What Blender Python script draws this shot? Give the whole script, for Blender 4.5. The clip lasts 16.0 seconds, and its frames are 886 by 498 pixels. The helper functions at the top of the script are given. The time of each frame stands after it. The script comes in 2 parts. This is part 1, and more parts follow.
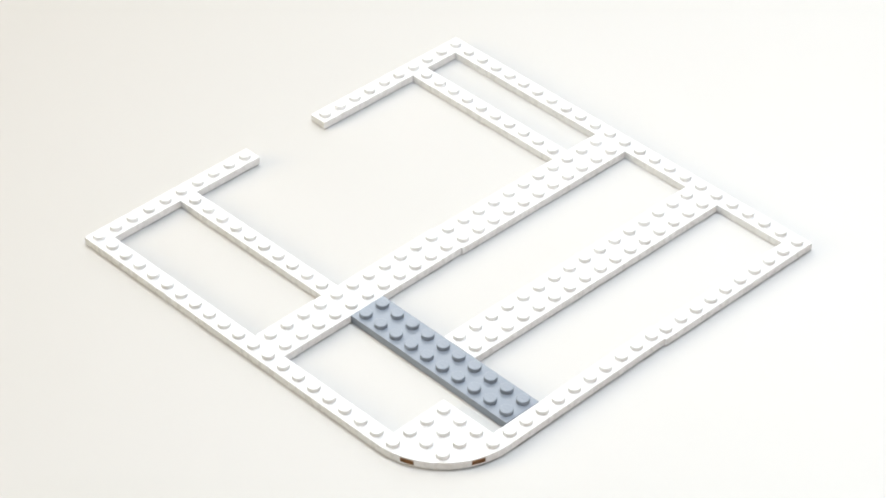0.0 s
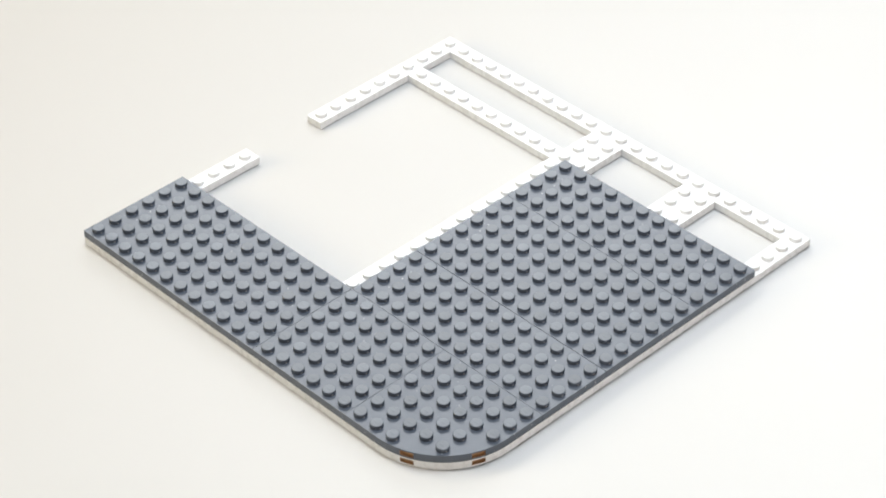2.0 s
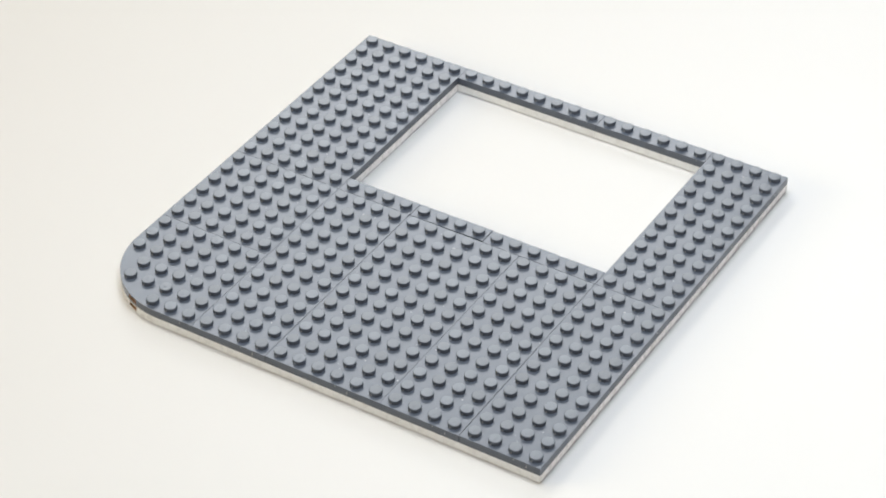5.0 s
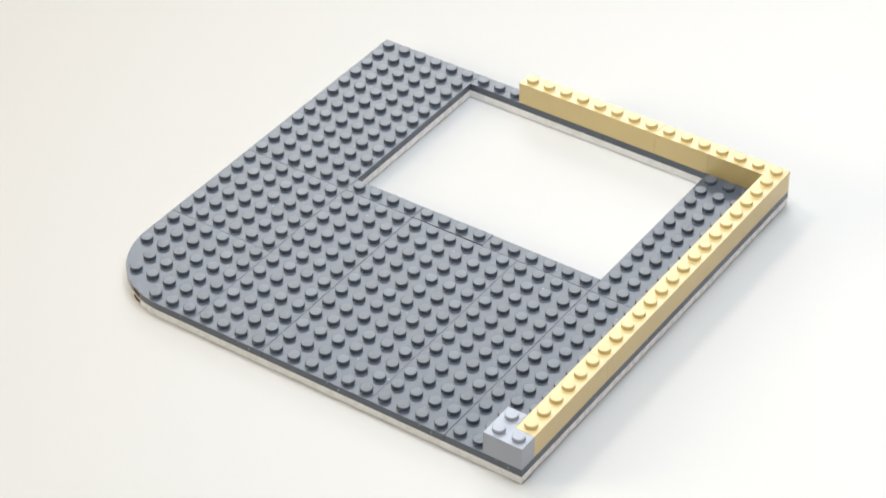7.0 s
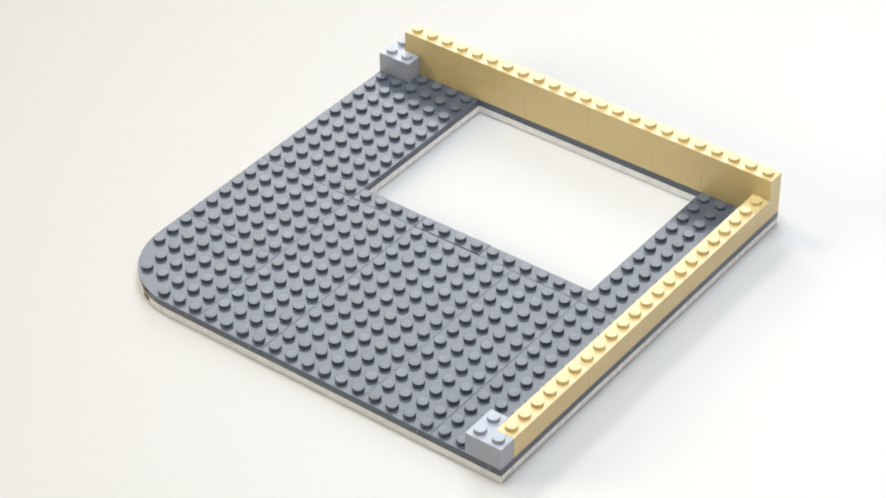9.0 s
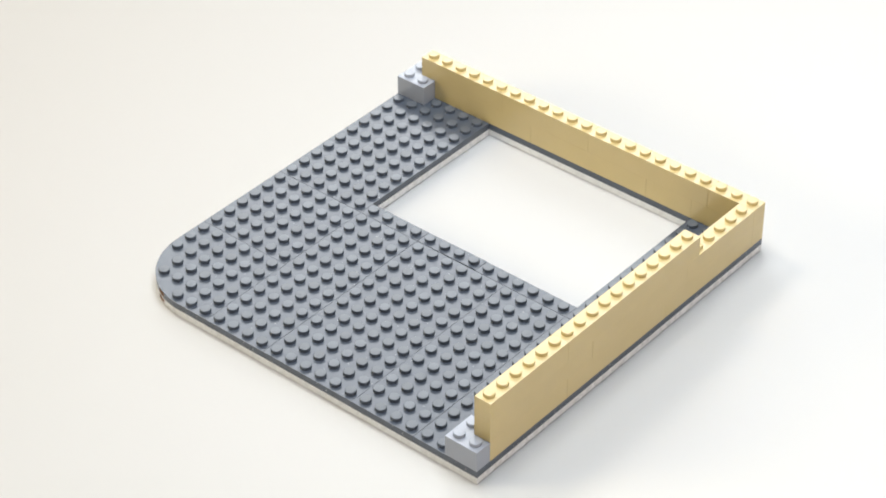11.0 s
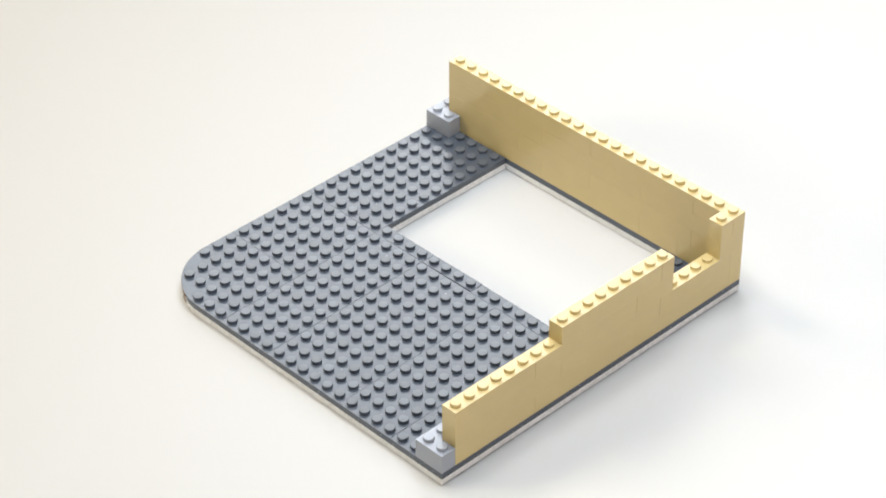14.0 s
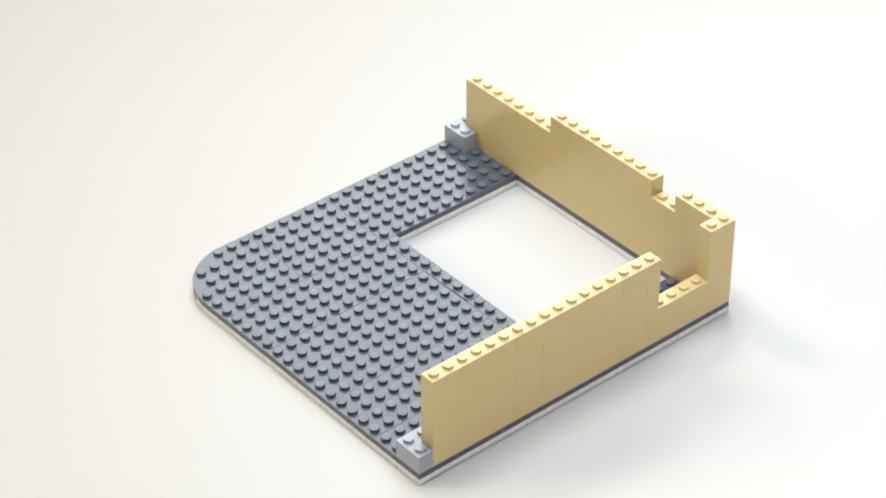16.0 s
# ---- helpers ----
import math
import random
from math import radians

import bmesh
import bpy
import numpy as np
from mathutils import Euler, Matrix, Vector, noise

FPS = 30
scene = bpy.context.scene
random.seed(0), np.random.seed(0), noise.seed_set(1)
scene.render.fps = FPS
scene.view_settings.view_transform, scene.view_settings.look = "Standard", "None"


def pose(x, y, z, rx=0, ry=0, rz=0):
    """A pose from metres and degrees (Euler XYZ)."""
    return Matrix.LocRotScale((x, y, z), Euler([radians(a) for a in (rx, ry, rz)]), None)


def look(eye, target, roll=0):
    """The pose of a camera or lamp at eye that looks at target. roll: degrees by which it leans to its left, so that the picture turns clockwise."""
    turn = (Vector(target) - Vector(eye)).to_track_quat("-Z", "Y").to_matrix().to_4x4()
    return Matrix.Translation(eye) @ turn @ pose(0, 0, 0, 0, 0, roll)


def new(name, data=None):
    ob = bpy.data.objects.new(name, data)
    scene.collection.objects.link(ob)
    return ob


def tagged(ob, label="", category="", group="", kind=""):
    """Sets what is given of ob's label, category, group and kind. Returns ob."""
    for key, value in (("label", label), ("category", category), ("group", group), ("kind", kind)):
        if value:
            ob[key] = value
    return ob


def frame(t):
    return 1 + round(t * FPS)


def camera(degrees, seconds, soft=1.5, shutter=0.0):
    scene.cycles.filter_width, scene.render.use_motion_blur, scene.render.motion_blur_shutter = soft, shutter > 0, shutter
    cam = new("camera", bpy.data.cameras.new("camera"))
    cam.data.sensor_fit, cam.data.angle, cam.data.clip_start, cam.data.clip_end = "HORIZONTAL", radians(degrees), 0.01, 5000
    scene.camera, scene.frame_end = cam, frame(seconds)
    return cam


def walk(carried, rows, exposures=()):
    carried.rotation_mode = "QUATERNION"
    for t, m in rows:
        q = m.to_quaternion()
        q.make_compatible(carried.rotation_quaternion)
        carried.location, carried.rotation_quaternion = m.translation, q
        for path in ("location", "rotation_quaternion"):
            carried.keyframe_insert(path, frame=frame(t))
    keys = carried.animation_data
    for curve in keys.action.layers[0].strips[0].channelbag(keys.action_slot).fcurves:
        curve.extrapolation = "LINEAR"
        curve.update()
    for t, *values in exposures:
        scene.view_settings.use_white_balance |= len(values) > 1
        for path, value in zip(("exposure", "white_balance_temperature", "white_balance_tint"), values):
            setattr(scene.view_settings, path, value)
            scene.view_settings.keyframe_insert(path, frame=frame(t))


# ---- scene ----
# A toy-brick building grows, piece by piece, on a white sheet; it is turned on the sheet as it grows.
S = 0.008          # stud pitch
PLATE = 0.0032     # height of a plate
BRICK = 0.0096     # height of a brick

# ---- camera ----
cam = camera(19.89, 16.0, soft=1.9)


def tripod(y, z, tilt, lean):
    return pose(0, y, z, tilt, 0, 0) @ pose(0, 0, 0, 0, 0, lean)


walk(cam, [
    (0.00, tripod(0.0024, 0.5864, 51.636, -0.443)),
    (4.10, tripod(0.0024, 0.5864, 51.636, -0.443)),
    (4.70, tripod(0.0069, 0.5863, 51.840, -0.200)),
    (7.00, tripod(-0.0093, 0.5981, 51.860, -0.200)),
    (7.50, tripod(-0.0164, 0.6037, 51.910, -0.200)),
    (9.00, tripod(-0.0478, 0.6215, 52.180, -0.200)),
    (11.50, tripod(-0.1238, 0.6718, 52.552, -0.200)),
    (13.50, tripod(-0.1878, 0.7124, 52.898, -0.200)),
    (16.00, tripod(-0.2469, 0.7475, 53.277, -0.200)),
], [(0.0, -0.11), (4.1, -0.11), (9.0, -0.08), (16.0, -0.03)])

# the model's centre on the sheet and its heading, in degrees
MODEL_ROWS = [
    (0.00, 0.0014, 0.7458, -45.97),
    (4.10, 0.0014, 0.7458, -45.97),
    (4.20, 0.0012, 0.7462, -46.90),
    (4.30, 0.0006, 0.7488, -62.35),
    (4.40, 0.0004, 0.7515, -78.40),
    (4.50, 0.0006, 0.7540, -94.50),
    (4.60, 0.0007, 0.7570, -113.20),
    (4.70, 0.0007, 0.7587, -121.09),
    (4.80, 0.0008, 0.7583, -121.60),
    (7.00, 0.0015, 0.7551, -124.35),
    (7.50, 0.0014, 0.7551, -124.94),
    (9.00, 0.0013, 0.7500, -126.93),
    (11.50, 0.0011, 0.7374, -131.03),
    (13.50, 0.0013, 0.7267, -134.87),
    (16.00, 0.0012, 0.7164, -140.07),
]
# the loose far half of the bottom layer lies a little askew until the second layer clamps it
ASKEW = (0.0018, 0.7455, -46.81)
CLAMPED = (1.55, 1.80)

# ---- light ----
world = bpy.data.worlds.new("studio_air")
scene.world = world
world.use_nodes = True
world.node_tree.nodes["Background"].inputs[0].default_value = (0.95, 0.97, 1.0, 1)
world.node_tree.nodes["Background"].inputs[1].default_value = 0.30


def softbox(name, eye, target, size, watts, colour):
    data = bpy.data.lights.new(name, "AREA")
    data.shape, data.size, data.energy, data.color = "SQUARE", size, watts, colour
    lamp = new(name, data)
    lamp.matrix_world = look(eye, target)
    return lamp


softbox("key_softbox", (0.06, 0.69, 0.74), (0.03, 0.75, 0), 0.46, 6.9, (0.88, 0.94, 1.0))
softbox("warm_softbox", (-1.25, 0.62, 0.46), (0, 0.80, 0), 0.40, 4.5, (1.0, 0.86, 0.60))
softbox("side_softbox", (-0.46, 1.16, 0.80), (0, 0.76, 0), 0.22, 2.4, (1.0, 0.88, 0.70))
softbox("back_softbox", (-0.02, 1.92, 0.83), (0.01, 0.80, 0), 0.74, 9.3, (0.955, 0.98, 1.0))
# unseen fill, added to lift and warm the sides that face the camera
softbox("front_fill", (0.70, -0.30, 0.40), (0.02, 0.74, 0), 0.60, 3.2, (1.0, 0.78, 0.62))


# ---- materials ----
def plastic(name, colour, rough=0.28, vary=0.05, speck=0.0, wavy=0.25):
    """Moulded plastic: slight drift of colour from piece to piece, fine scuffs in the gloss, faint waviness."""
    m = bpy.data.materials.new(name)
    m.use_nodes = True
    nt = m.node_tree
    b = nt.nodes["Principled BSDF"]
    tc = nt.nodes.new("ShaderNodeTexCoord")
    info = nt.nodes.new("ShaderNodeObjectInfo")
    hsv = nt.nodes.new("ShaderNodeHueSaturation")
    hsv.inputs["Color"].default_value = (*colour, 1)
    rng = nt.nodes.new("ShaderNodeMapRange")
    rng.inputs["To Min"].default_value, rng.inputs["To Max"].default_value = 1 - vary, 1 + vary
    nt.links.new(info.outputs["Random"], rng.inputs["Value"])
    nt.links.new(rng.outputs["Result"], hsv.inputs["Value"])
    coarse = nt.nodes.new("ShaderNodeTexNoise")
    coarse.inputs["Scale"].default_value, coarse.inputs["Detail"].default_value = 90, 3
    nt.links.new(tc.outputs["Object"], coarse.inputs["Vector"])
    mix = nt.nodes.new("ShaderNodeMix")
    mix.data_type, mix.blend_type = "RGBA", "MULTIPLY"
    ramp = nt.nodes.new("ShaderNodeMapRange")
    ramp.inputs["From Min"].default_value, ramp.inputs["From Max"].default_value = 0.3, 0.7
    ramp.inputs["To Min"].default_value, ramp.inputs["To Max"].default_value = 0.98, 1.02
    nt.links.new(coarse.outputs["Fac"], ramp.inputs["Value"])
    mix.inputs["Factor"].default_value = 1.0
    nt.links.new(hsv.outputs["Color"], mix.inputs["A"])
    nt.links.new(ramp.outputs["Result"], mix.inputs["B"])
    if speck:
        dust = nt.nodes.new("ShaderNodeTexNoise")
        dust.inputs["Scale"].default_value, dust.inputs["Detail"].default_value = 620, 1
        nt.links.new(tc.outputs["Object"], dust.inputs["Vector"])
        few = nt.nodes.new("ShaderNodeMapRange")
        few.inputs["From Min"].default_value, few.inputs["From Max"].default_value = 0.74, 0.80
        few.inputs["To Max"].default_value = speck
        nt.links.new(dust.outputs["Fac"], few.inputs["Value"])
        lint = nt.nodes.new("ShaderNodeMix")
        lint.data_type = "RGBA"
        lint.inputs["B"].default_value = (0.6, 0.6, 0.6, 1)
        nt.links.new(few.outputs["Result"], lint.inputs["Factor"])
        nt.links.new(mix.outputs["Result"], lint.inputs["A"])
        nt.links.new(lint.outputs["Result"], b.inputs["Base Color"])
    else:
        nt.links.new(mix.outputs["Result"], b.inputs["Base Color"])
    scuff = nt.nodes.new("ShaderNodeTexNoise")
    scuff.inputs["Scale"].default_value, scuff.inputs["Detail"].default_value = 420, 4
    nt.links.new(tc.outputs["Object"], scuff.inputs["Vector"])
    rr = nt.nodes.new("ShaderNodeMapRange")
    rr.inputs["From Min"].default_value, rr.inputs["From Max"].default_value = 0.35, 0.75
    rr.inputs["To Min"].default_value, rr.inputs["To Max"].default_value = rough, rough + 0.08
    nt.links.new(scuff.outputs["Fac"], rr.inputs["Value"])
    nt.links.new(rr.outputs["Result"], b.inputs["Roughness"])
    wave = nt.nodes.new("ShaderNodeTexNoise")
    wave.inputs["Scale"].default_value, wave.inputs["Detail"].default_value = 35, 0
    nt.links.new(tc.outputs["Object"], wave.inputs["Vector"])
    bump = nt.nodes.new("ShaderNodeBump")
    bump.inputs["Strength"].default_value, bump.inputs["Distance"].default_value = wavy, 0.0002
    nt.links.new(wave.outputs["Fac"], bump.inputs["Height"])
    nt.links.new(bump.outputs["Normal"], b.inputs["Normal"])
    b.inputs["IOR"].default_value = 1.53
    return m


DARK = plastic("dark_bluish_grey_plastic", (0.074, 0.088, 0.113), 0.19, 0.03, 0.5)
PALE_TOP = plastic("paler_dark_grey_plastic", (0.096, 0.110, 0.131), 0.21, 0.16, 0.6)
LIGHT = plastic("light_bluish_grey_plastic", (0.335, 0.36, 0.415), 0.14, 0.01)
STEEL = plastic("sand_blue_grey_plastic", (0.24, 0.275, 0.325), 0.3, 0.01)
WHITE = plastic("white_plastic", (0.755, 0.755, 0.75), 0.25, 0.02)
TAN = plastic("tan_plastic", (0.605, 0.476, 0.222), 0.11, 0.008, wavy=0.10)
# warm brown shade inside the rim slots, put in as colour
SLOT_GLOW = plastic("amber_slot_shade", (0.34, 0.19, 0.09), 0.4, 0.05)


def matte(name, colour, scale, amount, rough):
    m = bpy.data.materials.new(name)
    m.use_nodes = True
    nt = m.node_tree
    b = nt.nodes["Principled BSDF"]
    tc = nt.nodes.new("ShaderNodeTexCoord")
    n1 = nt.nodes.new("ShaderNodeTexNoise")
    n1.inputs["Scale"].default_value, n1.inputs["Detail"].default_value = scale, 5
    nt.links.new(tc.outputs["Object"], n1.inputs["Vector"])
    r = nt.nodes.new("ShaderNodeMapRange")
    r.inputs["To Min"].default_value, r.inputs["To Max"].default_value = 1 - amount, 1 + amount
    nt.links.new(n1.outputs["Fac"], r.inputs["Value"])
    mix = nt.nodes.new("ShaderNodeMix")
    mix.data_type, mix.blend_type = "RGBA", "MULTIPLY"
    mix.inputs["Factor"].default_value = 1.0
    mix.inputs["A"].default_value = (*colour, 1)
    nt.links.new(r.outputs["Result"], mix.inputs["B"])
    nt.links.new(mix.outputs["Result"], b.inputs["Base Color"])
    b.inputs["Roughness"].default_value = rough
    return m


PAPER = matte("white_paper", (0.725, 0.725, 0.725), 3.0, 0.012, 0.7)
PAINT = matte("white_wall_paint", (0.78, 0.78, 0.77), 2.0, 0.03, 0.8)


# ---- the place: a white sheet that sweeps up behind, in a plain white room ----
def sweep():
    """One sheet: flat under the model, bent up in a wide curve far behind it."""
    bm = bmesh.new()
    line = [(-1.1, 0.0), (1.2, 0.0), (1.75, 0.0)]
    line += [(1.75 + 0.5 * math.sin(a), 0.5 - 0.5 * math.cos(a)) for a in [radians(90) * i / 14 for i in range(1, 15)]]
    line += [(2.25, 1.9)]
    low = [(bm.verts.new((-1.5, y, z)), bm.verts.new((1.5, y, z))) for y, z in line]
    for (a, b), (c, d) in zip(low, low[1:]):
        bm.faces.new((a, b, d, c))
    under = [(bm.verts.new(a.co + Vector((0, 0.0005, -0.001))), bm.verts.new(b.co + Vector((0, 0.0005, -0.001)))) for a, b in low]
    for (a, b), (c, d) in zip(under, under[1:]):
        bm.faces.new((c, d, b, a))
    for side in (0, 1):
        for p, q, r, t in zip(low, low[1:], under, under[1:]):
            bm.faces.new((p[side], q[side], t[side], r[side]))
    bm.faces.new((low[0][0], low[0][1], under[0][1], under[0][0]))
    bm.faces.new((low[-1][0], low[-1][1], under[-1][1], under[-1][0]))
    me = bpy.data.meshes.new("backdrop")
    bm.to_mesh(me)
    bm.free()
    me.materials.append(PAPER)
    for p in me.polygons:
        p.use_smooth = len(p.vertices) == 4 and p.area > 0.01
    return tagged(new("backdrop", me), "plain white paper sheet lying flat and sweeping up", "backdrop", kind="structure")


def slab(name, x0, x1, y0, y1, z0, z1, mat, label, category):
    bm = bmesh.new()
    bmesh.ops.create_cube(bm, size=1, matrix=Matrix.LocRotScale(((x0 + x1) / 2, (y0 + y1) / 2, (z0 + z1) / 2), None, (x1 - x0, y1 - y0, z1 - z0)))
    me = bpy.data.meshes.new(name)
    bm.to_mesh(me)
    bm.free()
    me.materials.append(mat)
    return tagged(new(name, me), label, category, kind="structure")


sheet = sweep()
sheet.location.z = -0.00045
slab("floor", -2, 2, -1.6, 2.6, -0.95, -0.85, PAINT, "pale studio floor below the table", "floor")
slab("wall_north", -2, 2, 2.6, 2.7, -0.85, 2.2, PAINT, "plain white studio wall", "wall")
slab("wall_south", -2, 2, -1.7, -1.6, -0.85, 2.2, PAINT, "plain white studio wall", "wall")
slab("wall_east", 2, 2.1, -1.6, 2.6, -0.85, 2.2, PAINT, "plain white studio wall", "wall")
slab("wall_west", -2.1, -2, -1.6, 2.6, -0.85, 2.2, PAINT, "plain white studio wall", "wall")
slab("ceiling", -2, 2, -1.6, 2.6, 2.2, 2.3, PAINT, "plain white studio ceiling", "ceiling")
slab("ground", -1.5, 1.5, -1.1, 2.25, -0.85, -0.004, PAINT, "plain white table top under the paper sheet", "table")


# ---- the toy-brick model ----
model = tagged(new("toy_brick_model"), "unfinished toy-brick building of grey plates and tan walls", "toy building")
GAP = {"plate": 0.00005, "brick": 0.00004}
MESHES = {}


def mesh_of(bm, name, mat, smooth_angle=40):
    me = bpy.data.meshes.new(name)
    bmesh.ops.recalc_face_normals(bm, faces=bm.faces[:])
    bm.to_mesh(me)
    bm.free()
    me.materials.append(mat)
    me.polygons.foreach_set("use_smooth", [True] * len(me.polygons))
    me.set_sharp_from_angle(angle=radians(smooth_angle))
    return me


def stud_mesh(mat):
    key = ("stud", mat.name)
    if key not in MESHES:
        bm = bmesh.new()
        rings = [(0.0024, -0.0002), (0.0024, 0.00134), (0.00236, 0.00149), (0.00226, 0.00157), (0.00212, 0.0016), (0.0020, 0.0016)]
        n = 24
        vs = [[bm.verts.new((r * math.cos(2 * math.pi * i / n), r * math.sin(2 * math.pi * i / n), z)) for i in range(n)] for r, z in rings]
        for a, b in zip(vs, vs[1:]):
            for i in range(n):
                bm.faces.new((a[i], a[(i + 1) % n], b[(i + 1) % n], b[i]))
        bm.faces.new(vs[-1])
        # the raised mark on top: a flat oval bar
        base = [(0.00125 * math.cos(2 * math.pi * i / 12), 0.00055 * math.sin(2 * math.pi * i / 12)) for i in range(12)]
        foot = [bm.verts.new((x, y, 0.00159)) for x, y in base]
        crown = [bm.verts.new((x * 0.8, y * 0.6, 0.00163)) for x, y in base]
        for i in range(12):
            bm.faces.new((foot[i], foot[(i + 1) % 12], crown[(i + 1) % 12], crown[i]))
        bm.faces.new(crown)
        me = MESHES[key] = mesh_of(bm, "stud", mat, 60)
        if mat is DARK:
            # the tops of the dark studs are paler than their sides
            me.materials.append(PALE_TOP)
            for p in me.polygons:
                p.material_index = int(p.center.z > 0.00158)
    return MESHES[key]


def outline(nu, nv, gap, cut=0.0):
    """Corners of a piece nu x nv studs about its middle; cut: the radius, in studs, of its rounded corner at +u, -v."""
    a, b = nu * S / 2 - gap, nv * S / 2 - gap
    if not cut:
        return [(-a, -b), (a, -b), (a, b), (-a, b)]
    r = cut * S - 2 * gap - 0.0001
    arc = [(a - r + r * math.cos(w), -b + r + r * math.sin(w)) for w in [radians(-90 + 90 * i / 20) for i in range(21)]]
    return [(-a, -b), *arc, (a, b), (-a, b)]


def prism_mesh(name, loop, height, mat, bevel=0.00006):
    bm = bmesh.new()
    low = [bm.verts.new((x, y, 0)) for x, y in loop]
    high = [bm.verts.new((x, y, height)) for x, y in loop]
    n = len(loop)
    bm.faces.new(low[::-1])
    bm.faces.new(high)
    for i in range(n):
        bm.faces.new((low[i], low[(i + 1) % n], high[(i + 1) % n], high[i]))
    bm.normal_update()
    sharp = [e for e in bm.edges if e.calc_face_angle(0) > radians(30)]
    bmesh.ops.bevel(bm, geom=sharp, offset=bevel, segments=1, affect="EDGES", profile=0.5)
    return mesh_of(bm, name, mat, 30)


def corner_mesh(name, height, mat):
    """An L of three cells about its middle cell: arms to -u and -v of the corner cell's neighbours."""
    g, s = GAP["brick"], S
    loop = [(-s / 2 + g, -s / 2 + g), (1.5 * s - g, -s / 2 + g), (1.5 * s - g, s / 2 - g), (s / 2 - g, s / 2 - g), (s / 2 - g, 1.5 * s - g), (-s / 2 + g, 1.5 * s - g)]
    return prism_mesh(name, loop, height, mat, 0.00008)


ARRIVALS = []
LOOSE = []


def place(name, me, u, v, z, mat, studs, arrives, label, turn=0.0):
    """One piece of the model, its studs as parts of it; it stands about (u, v), in studs from the square corner, on height z."""
    ob = new(name, me)
    ob.parent = model
    jig = random.uniform(-0.00002, 0.00002)
    home = pose((u - 12) * S + jig, (v - 12) * S - jig, z, 0, 0, turn + random.uniform(-0.04, 0.04))
    ob.matrix_basis = home
    if label:
        tagged(ob, label)
    h = max(w.co.z for w in me.vertices)
    for su, sv in studs:
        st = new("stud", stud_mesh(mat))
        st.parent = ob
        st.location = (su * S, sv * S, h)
    if arrives is not None:
        ARRIVALS.append((ob, home, arrives))
    return ob


def grid(nu, nv):
    return [(i - (nu - 1) / 2, j - (nv - 1) / 2) for i in range(nu) for j in range(nv)]


def piece(kind, u0, u1, v0, v1, level, mat, arrives=None, label="", cut=0.0):
    """A rectangular plate or brick that covers u0..u1 by v0..v1 studs."""
    nu, nv = u1 - u0, v1 - v0
    height = PLATE if kind == "plate" else BRICK
    key = (kind, nu, nv, cut, mat.name)
    if key not in MESHES:
        MESHES[key] = prism_mesh(kind, outline(nu, nv, GAP[kind], cut), height, mat, 0.00006 if kind == "plate" else 0.00003)
    studs = grid(nu, nv)
    if cut:
        cu, cv = nu / 2 - cut, -nv / 2 + cut
        studs = [(a, b) for a, b in studs if not (a > cu and b < cv) or math.hypot(a - cu, b - cv) + 0.3 <= cut]
    return place(kind, MESHES[key], (u0 + u1) / 2, (v0 + v1) / 2, level, mat, studs, arrives, label)


def round_plate_mesh(nu, nv, cut, mat):
    """A plate with one rounded corner; two shallow slots are moulded into the rim of the corner."""
    gap, edge, deep, low, high = GAP["plate"], 0.00006, 0.0009, 0.0007, 0.0027
    loop = outline(nu, nv, gap, cut)
    cu, cv = (nu / 2 - cut) * S, (-nv / 2 + cut) * S
    slot = {i for i in range(1, 21) if any(abs(-90 + 4.5 * (i - 0.5) - w) < 5 for w in (-69, -21))}
    n = len(loop)
    bm = bmesh.new()

    def ring(z, inset=0.0):
        out = []
        for x, y in loop:
            d = Vector((x, y))
            out.append(bm.verts.new((*(d - inset * d.normalized()), z)))
        return out

    rings = [ring(0, edge), ring(edge), ring(low), ring(high), ring(PLATE - edge), ring(PLATE, edge)]
    bm.faces.new(rings[0][::-1])
    bm.faces.new(rings[-1])
    for k, (a, b) in enumerate(zip(rings, rings[1:])):
        for i in range(n):
            if k == 2 and i in slot:
                continue
            bm.faces.new((a[i], a[(i + 1) % n], b[(i + 1) % n], b[i]))
    inner = {}
    for i in sorted(slot):
        for j in (i, i + 1):
            if j not in inner:
                x, y = loop[j]
                d = (Vector((x - cu, y - cv))).normalized() * deep
                inner[j] = (bm.verts.new((x - d.x, y - d.y, low)), bm.verts.new((x - d.x, y - d.y, high)))
        (p0, p1), (q0, q1), a, b = inner[i], inner[i + 1], rings[2], rings[3]
        dark = [bm.faces.new((p0, q0, q1, p1)), bm.faces.new((a[i], a[i + 1], q0, p0)), bm.faces.new((b[i], p1, q1, b[i + 1]))]
        if i - 1 not in slot:
            dark.append(bm.faces.new((a[i], p0, p1, b[i])))
        if i + 1 not in slot:
            dark.append(bm.faces.new((a[i + 1], b[i + 1], q1, q0)))
        # slot faces carry the warm shade as their own colour
        for f in dark:
            f.material_index = 1
    me = mesh_of(bm, "plate", mat, 25)
    me.materials.append(SLOT_GLOW)
    return me


def round_plate(u0, u1, v0, v1, level, mat, arrives, label, cut):
    MESHES[("plate", u1 - u0, v1 - v0, cut, mat.name)] = round_plate_mesh(u1 - u0, v1 - v0, cut, mat)
    return piece("plate", u0, u1, v0, v1, level, mat, arrives, label, cut=cut)


W_LABEL = "white plate of the bottom layer"
D_LABEL = "dark bluish grey plate with rows of studs"
T_LABEL = "tan one-stud-wide wall brick"

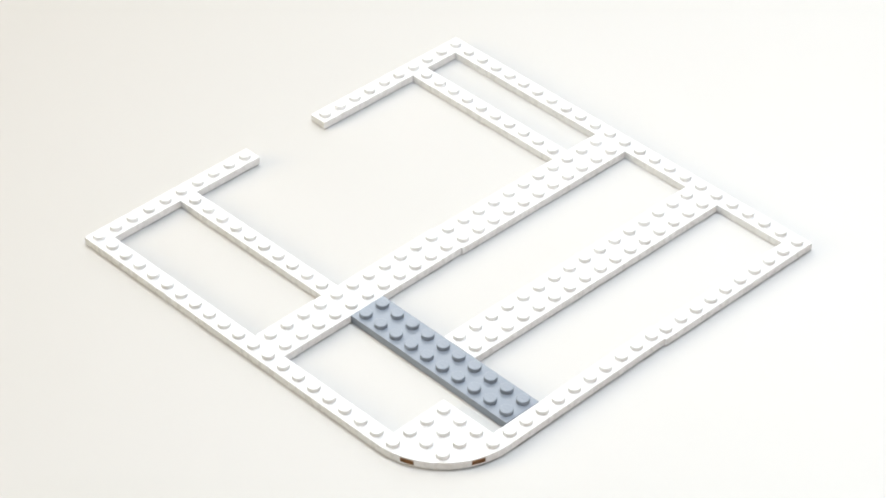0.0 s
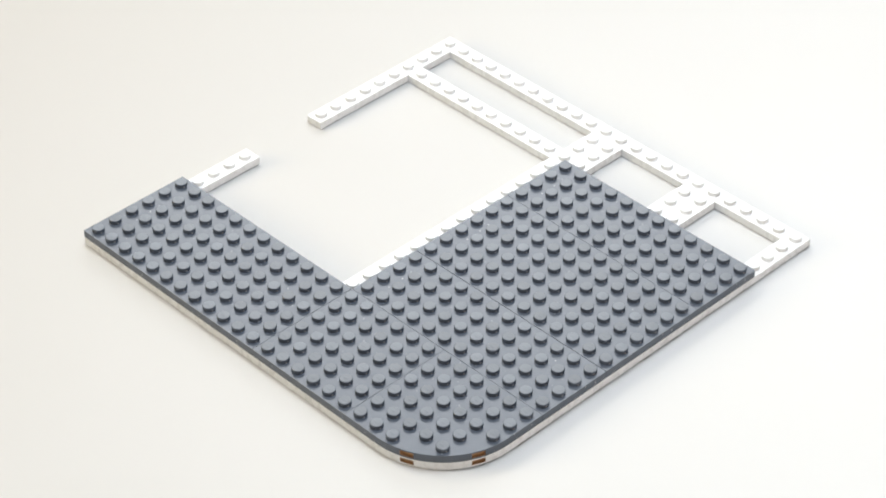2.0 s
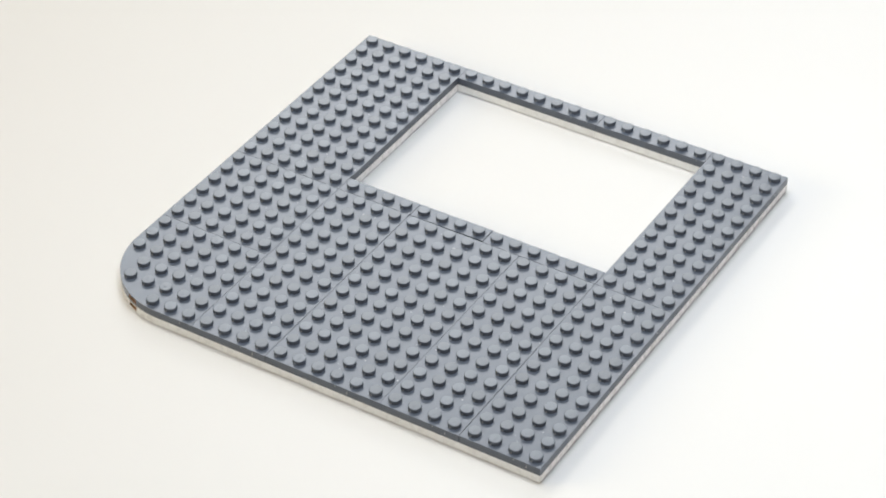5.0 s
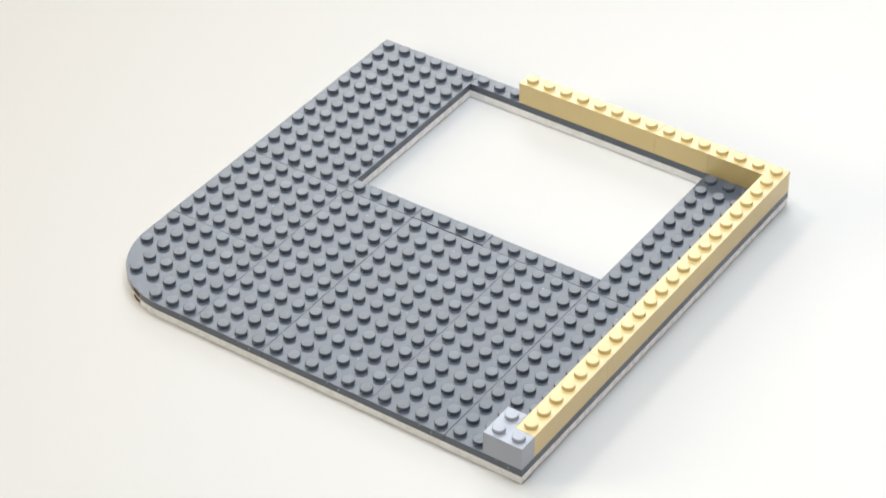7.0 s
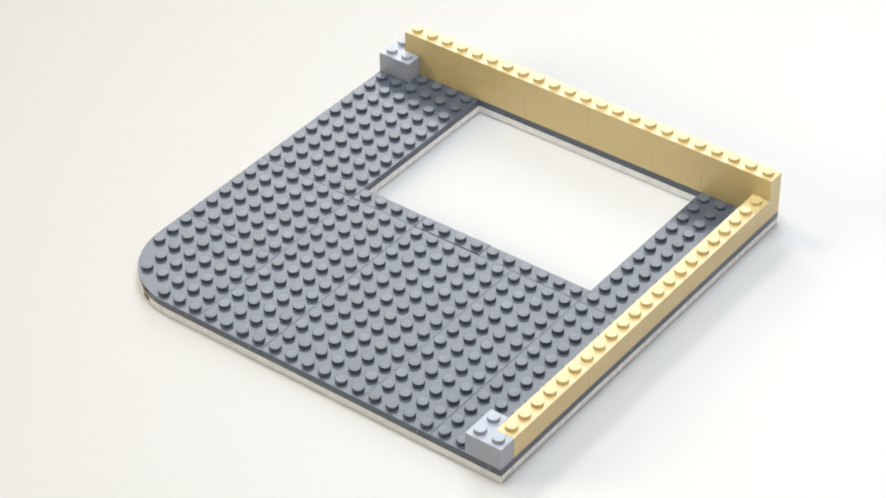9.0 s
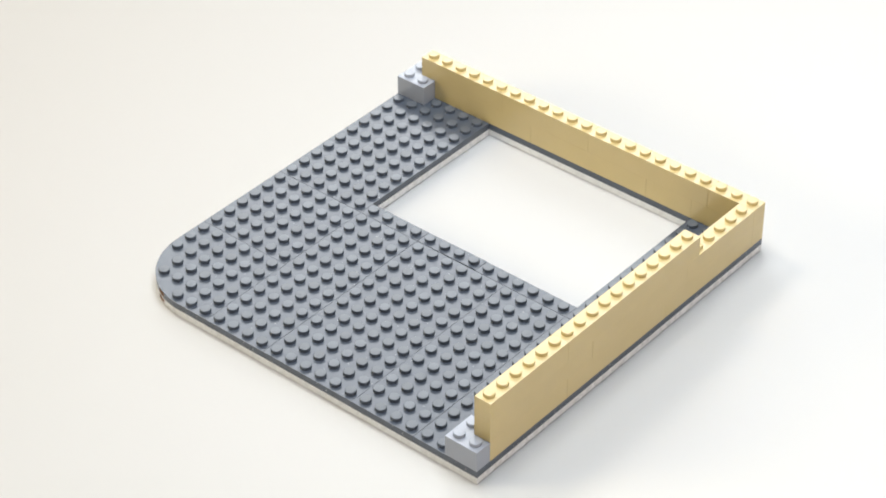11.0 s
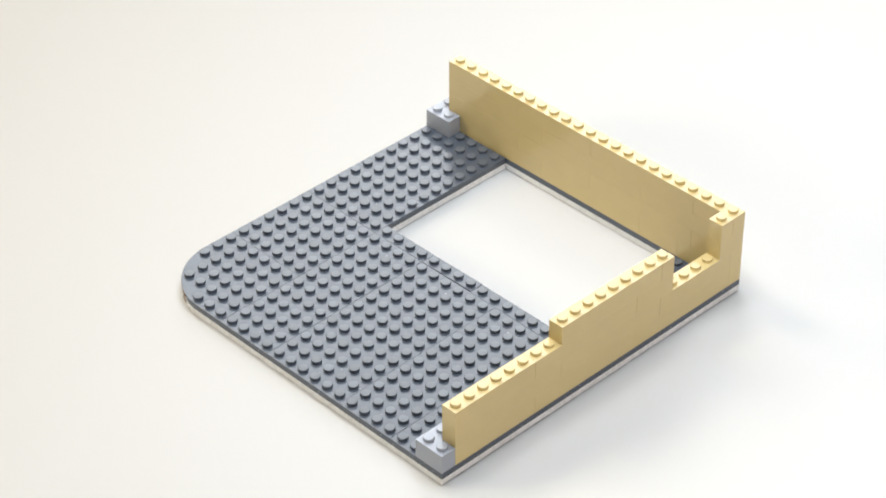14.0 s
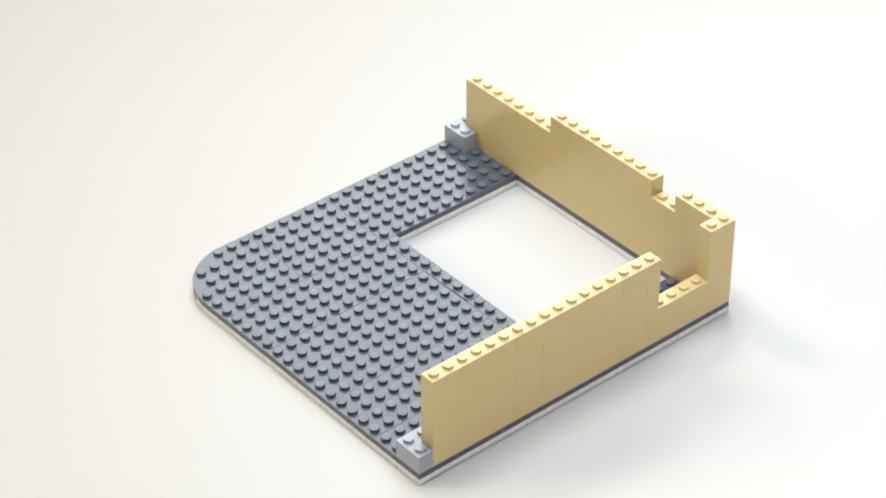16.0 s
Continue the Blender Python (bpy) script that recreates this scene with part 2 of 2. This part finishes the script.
# bottom layer, white
for u0, u1, v0, v1 in (
    (0, 1, 0, 10), (0, 1, 14, 24), (1, 13, 0, 1), (13, 20, 0, 1), (1, 11, 5, 6), (1, 11, 20, 21), (1, 13, 23, 24), (13, 23, 23, 24),
    (11, 13, 1, 12), (11, 13, 12, 23), (17, 19, 7, 23), (23, 24, 4, 14), (23, 24, 14, 24),
):
    white = piece("plate", u0, u1, v0, v1, 0, WHITE, None, W_LABEL)
    if v1 > 12 and v0 > 5:
        LOOSE.append(white)
round_plate(20, 24, 0, 4, 0, WHITE, None, "white plate with a rounded corner", 4)
LOOSE.append(piece("plate", 13, 23, 5, 7, 0, STEEL, None, "light blue-grey two-by-ten plate between the white ones"))
piece("plate", 0, 1, 10, 14, 0, WHITE, 3.15, W_LABEL)

# second layer, dark grey, in the order of laying
round_plate(18, 24, 0, 6, PLATE, DARK, 0.27, "dark bluish grey plate with a rounded corner", 4)
piece("plate", 12, 18, 0, 6, PLATE, DARK, 0.57, D_LABEL)
piece("plate", 0, 12, 0, 6, PLATE, DARK, 0.93, D_LABEL)
piece("plate", 12, 24, 6, 10, PLATE, DARK, 1.23, D_LABEL)
piece("plate", 12, 24, 10, 16, PLATE, DARK, 1.60, D_LABEL)
piece("plate", 12, 24, 16, 20, PLATE, DARK, 1.97, D_LABEL)
piece("plate", 12, 24, 20, 24, PLATE, DARK, 2.27, D_LABEL)
piece("plate", 0, 12, 20, 24, PLATE, DARK, 2.60, D_LABEL)
piece("plate", 11, 12, 6, 10, PLATE, DARK, 2.83, "narrow " + D_LABEL)
loose_plate = prism_mesh("plate", outline(1, 4, 0.00016), PLATE, DARK)
place("plate", loose_plate, 11.47, 12.0, PLATE, DARK, grid(1, 4), 2.87, "narrow dark grey plate, slightly askew with an open seam", 0.7)
piece("plate", 11, 12, 14, 20, PLATE, DARK, 2.90, "narrow " + D_LABEL)
piece("plate", 0, 1, 6, 14, PLATE, DARK, 3.63, "narrow " + D_LABEL)
piece("plate", 0, 1, 14, 20, PLATE, DARK, 3.67, "narrow " + D_LABEL)

# corner bricks, light grey
L_STUDS = [(0, 0), (1, 0), (0, 1)]
CORNER = corner_mesh("corner_brick", BRICK, LIGHT)
G_LABEL = "light bluish grey corner brick of three studs"
place("corner_brick", CORNER, 23.5, 22.5, 2 * PLATE, LIGHT, L_STUDS, 5.10, G_LABEL, 90)
place("corner_brick", CORNER, 1.5, 0.5, 2 * PLATE, LIGHT, L_STUDS, 7.63, G_LABEL, 90)


def course(n):
    return 2 * PLATE + n * BRICK


def front(n, u0, u1, t):
    piece("brick", u0, u1, 23, 24, course(n), TAN, t, T_LABEL)


def back(n, v0, v1, t):
    piece("brick", 0, 1, v0, v1, course(n), TAN, t, T_LABEL)


front(0, 17, 23, 5.40)
front(0, 9, 17, 5.75)
front(0, 1, 9, 6.10)
back(0, 20, 24, 6.40)
back(0, 17, 20, 6.60)
back(0, 9, 17, 6.97)
back(0, 1, 9, 7.30)
back(1, 1, 7, 7.97)
back(1, 7, 13, 8.27)
back(1, 13, 21, 8.60)
back(1, 21, 24, 8.97)
front(1, 1, 7, 9.30)
front(1, 7, 15, 9.65)
front(1, 15, 23, 10.00)
front(2, 17, 23, 10.35)
front(2, 9, 17, 10.70)
front(2, 6, 9, 11.00)
front(2, 0, 2, 11.30)
back(2, 17, 23, 11.60)
back(2, 9, 17, 11.97)
back(2, 1, 9, 12.30)
back(3, 1, 7, 12.57)
back(3, 7, 13, 12.97)
back(3, 13, 21, 13.30)
back(3, 21, 24, 13.60)
front(3, 1, 2, 13.63)
front(3, 7, 15, 13.97)
front(3, 6, 7, 13.97)
front(3, 15, 23, 14.30)
front(4, 17, 23, 14.63)
front(4, 9, 17, 14.97)
front(4, 6, 9, 15.20)
front(4, 0, 2, 15.57)
back(4, 20, 23, 15.70)
back(4, 9, 12, 15.87)
back(4, 12, 18, 15.87)


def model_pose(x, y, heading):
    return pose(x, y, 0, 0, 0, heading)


def motions():
    """The model is turned on the sheet; each piece waits in rows at the side of the sheet until it is set in its place."""
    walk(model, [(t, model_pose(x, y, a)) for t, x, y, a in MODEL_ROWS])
    shift = model_pose(*MODEL_ROWS[0][1:]).inverted() @ model_pose(*ASKEW) @ pose(0, 0, -0.0001)
    for ob in LOOSE:
        home = ob.matrix_basis.copy()
        walk(ob, [(0.0, shift @ home), (CLAMPED[0], shift @ home), (CLAMPED[1], home), (16.0, home)])
    x, y, deep = 0.42, 0.35, 0.0
    for ob, home, when in ARRIVALS:
        across, along = ob.dimensions.x + 0.012, ob.dimensions.y + 0.012
        if y + along > 1.25:
            x, y, deep = x + deep, 0.35, 0.0
        wait = pose(x + across / 2, y + along / 2, 0)
        y, deep = y + along, max(deep, across)
        before = when - 1.01 / FPS
        rows = []
        last = None
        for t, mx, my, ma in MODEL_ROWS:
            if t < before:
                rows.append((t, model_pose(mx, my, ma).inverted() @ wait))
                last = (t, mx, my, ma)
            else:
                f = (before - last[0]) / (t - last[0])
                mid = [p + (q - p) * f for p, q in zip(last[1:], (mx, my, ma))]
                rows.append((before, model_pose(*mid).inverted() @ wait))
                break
        rows.append((when, home))
        rows.append((16.0, home))
        walk(ob, rows)


motions()
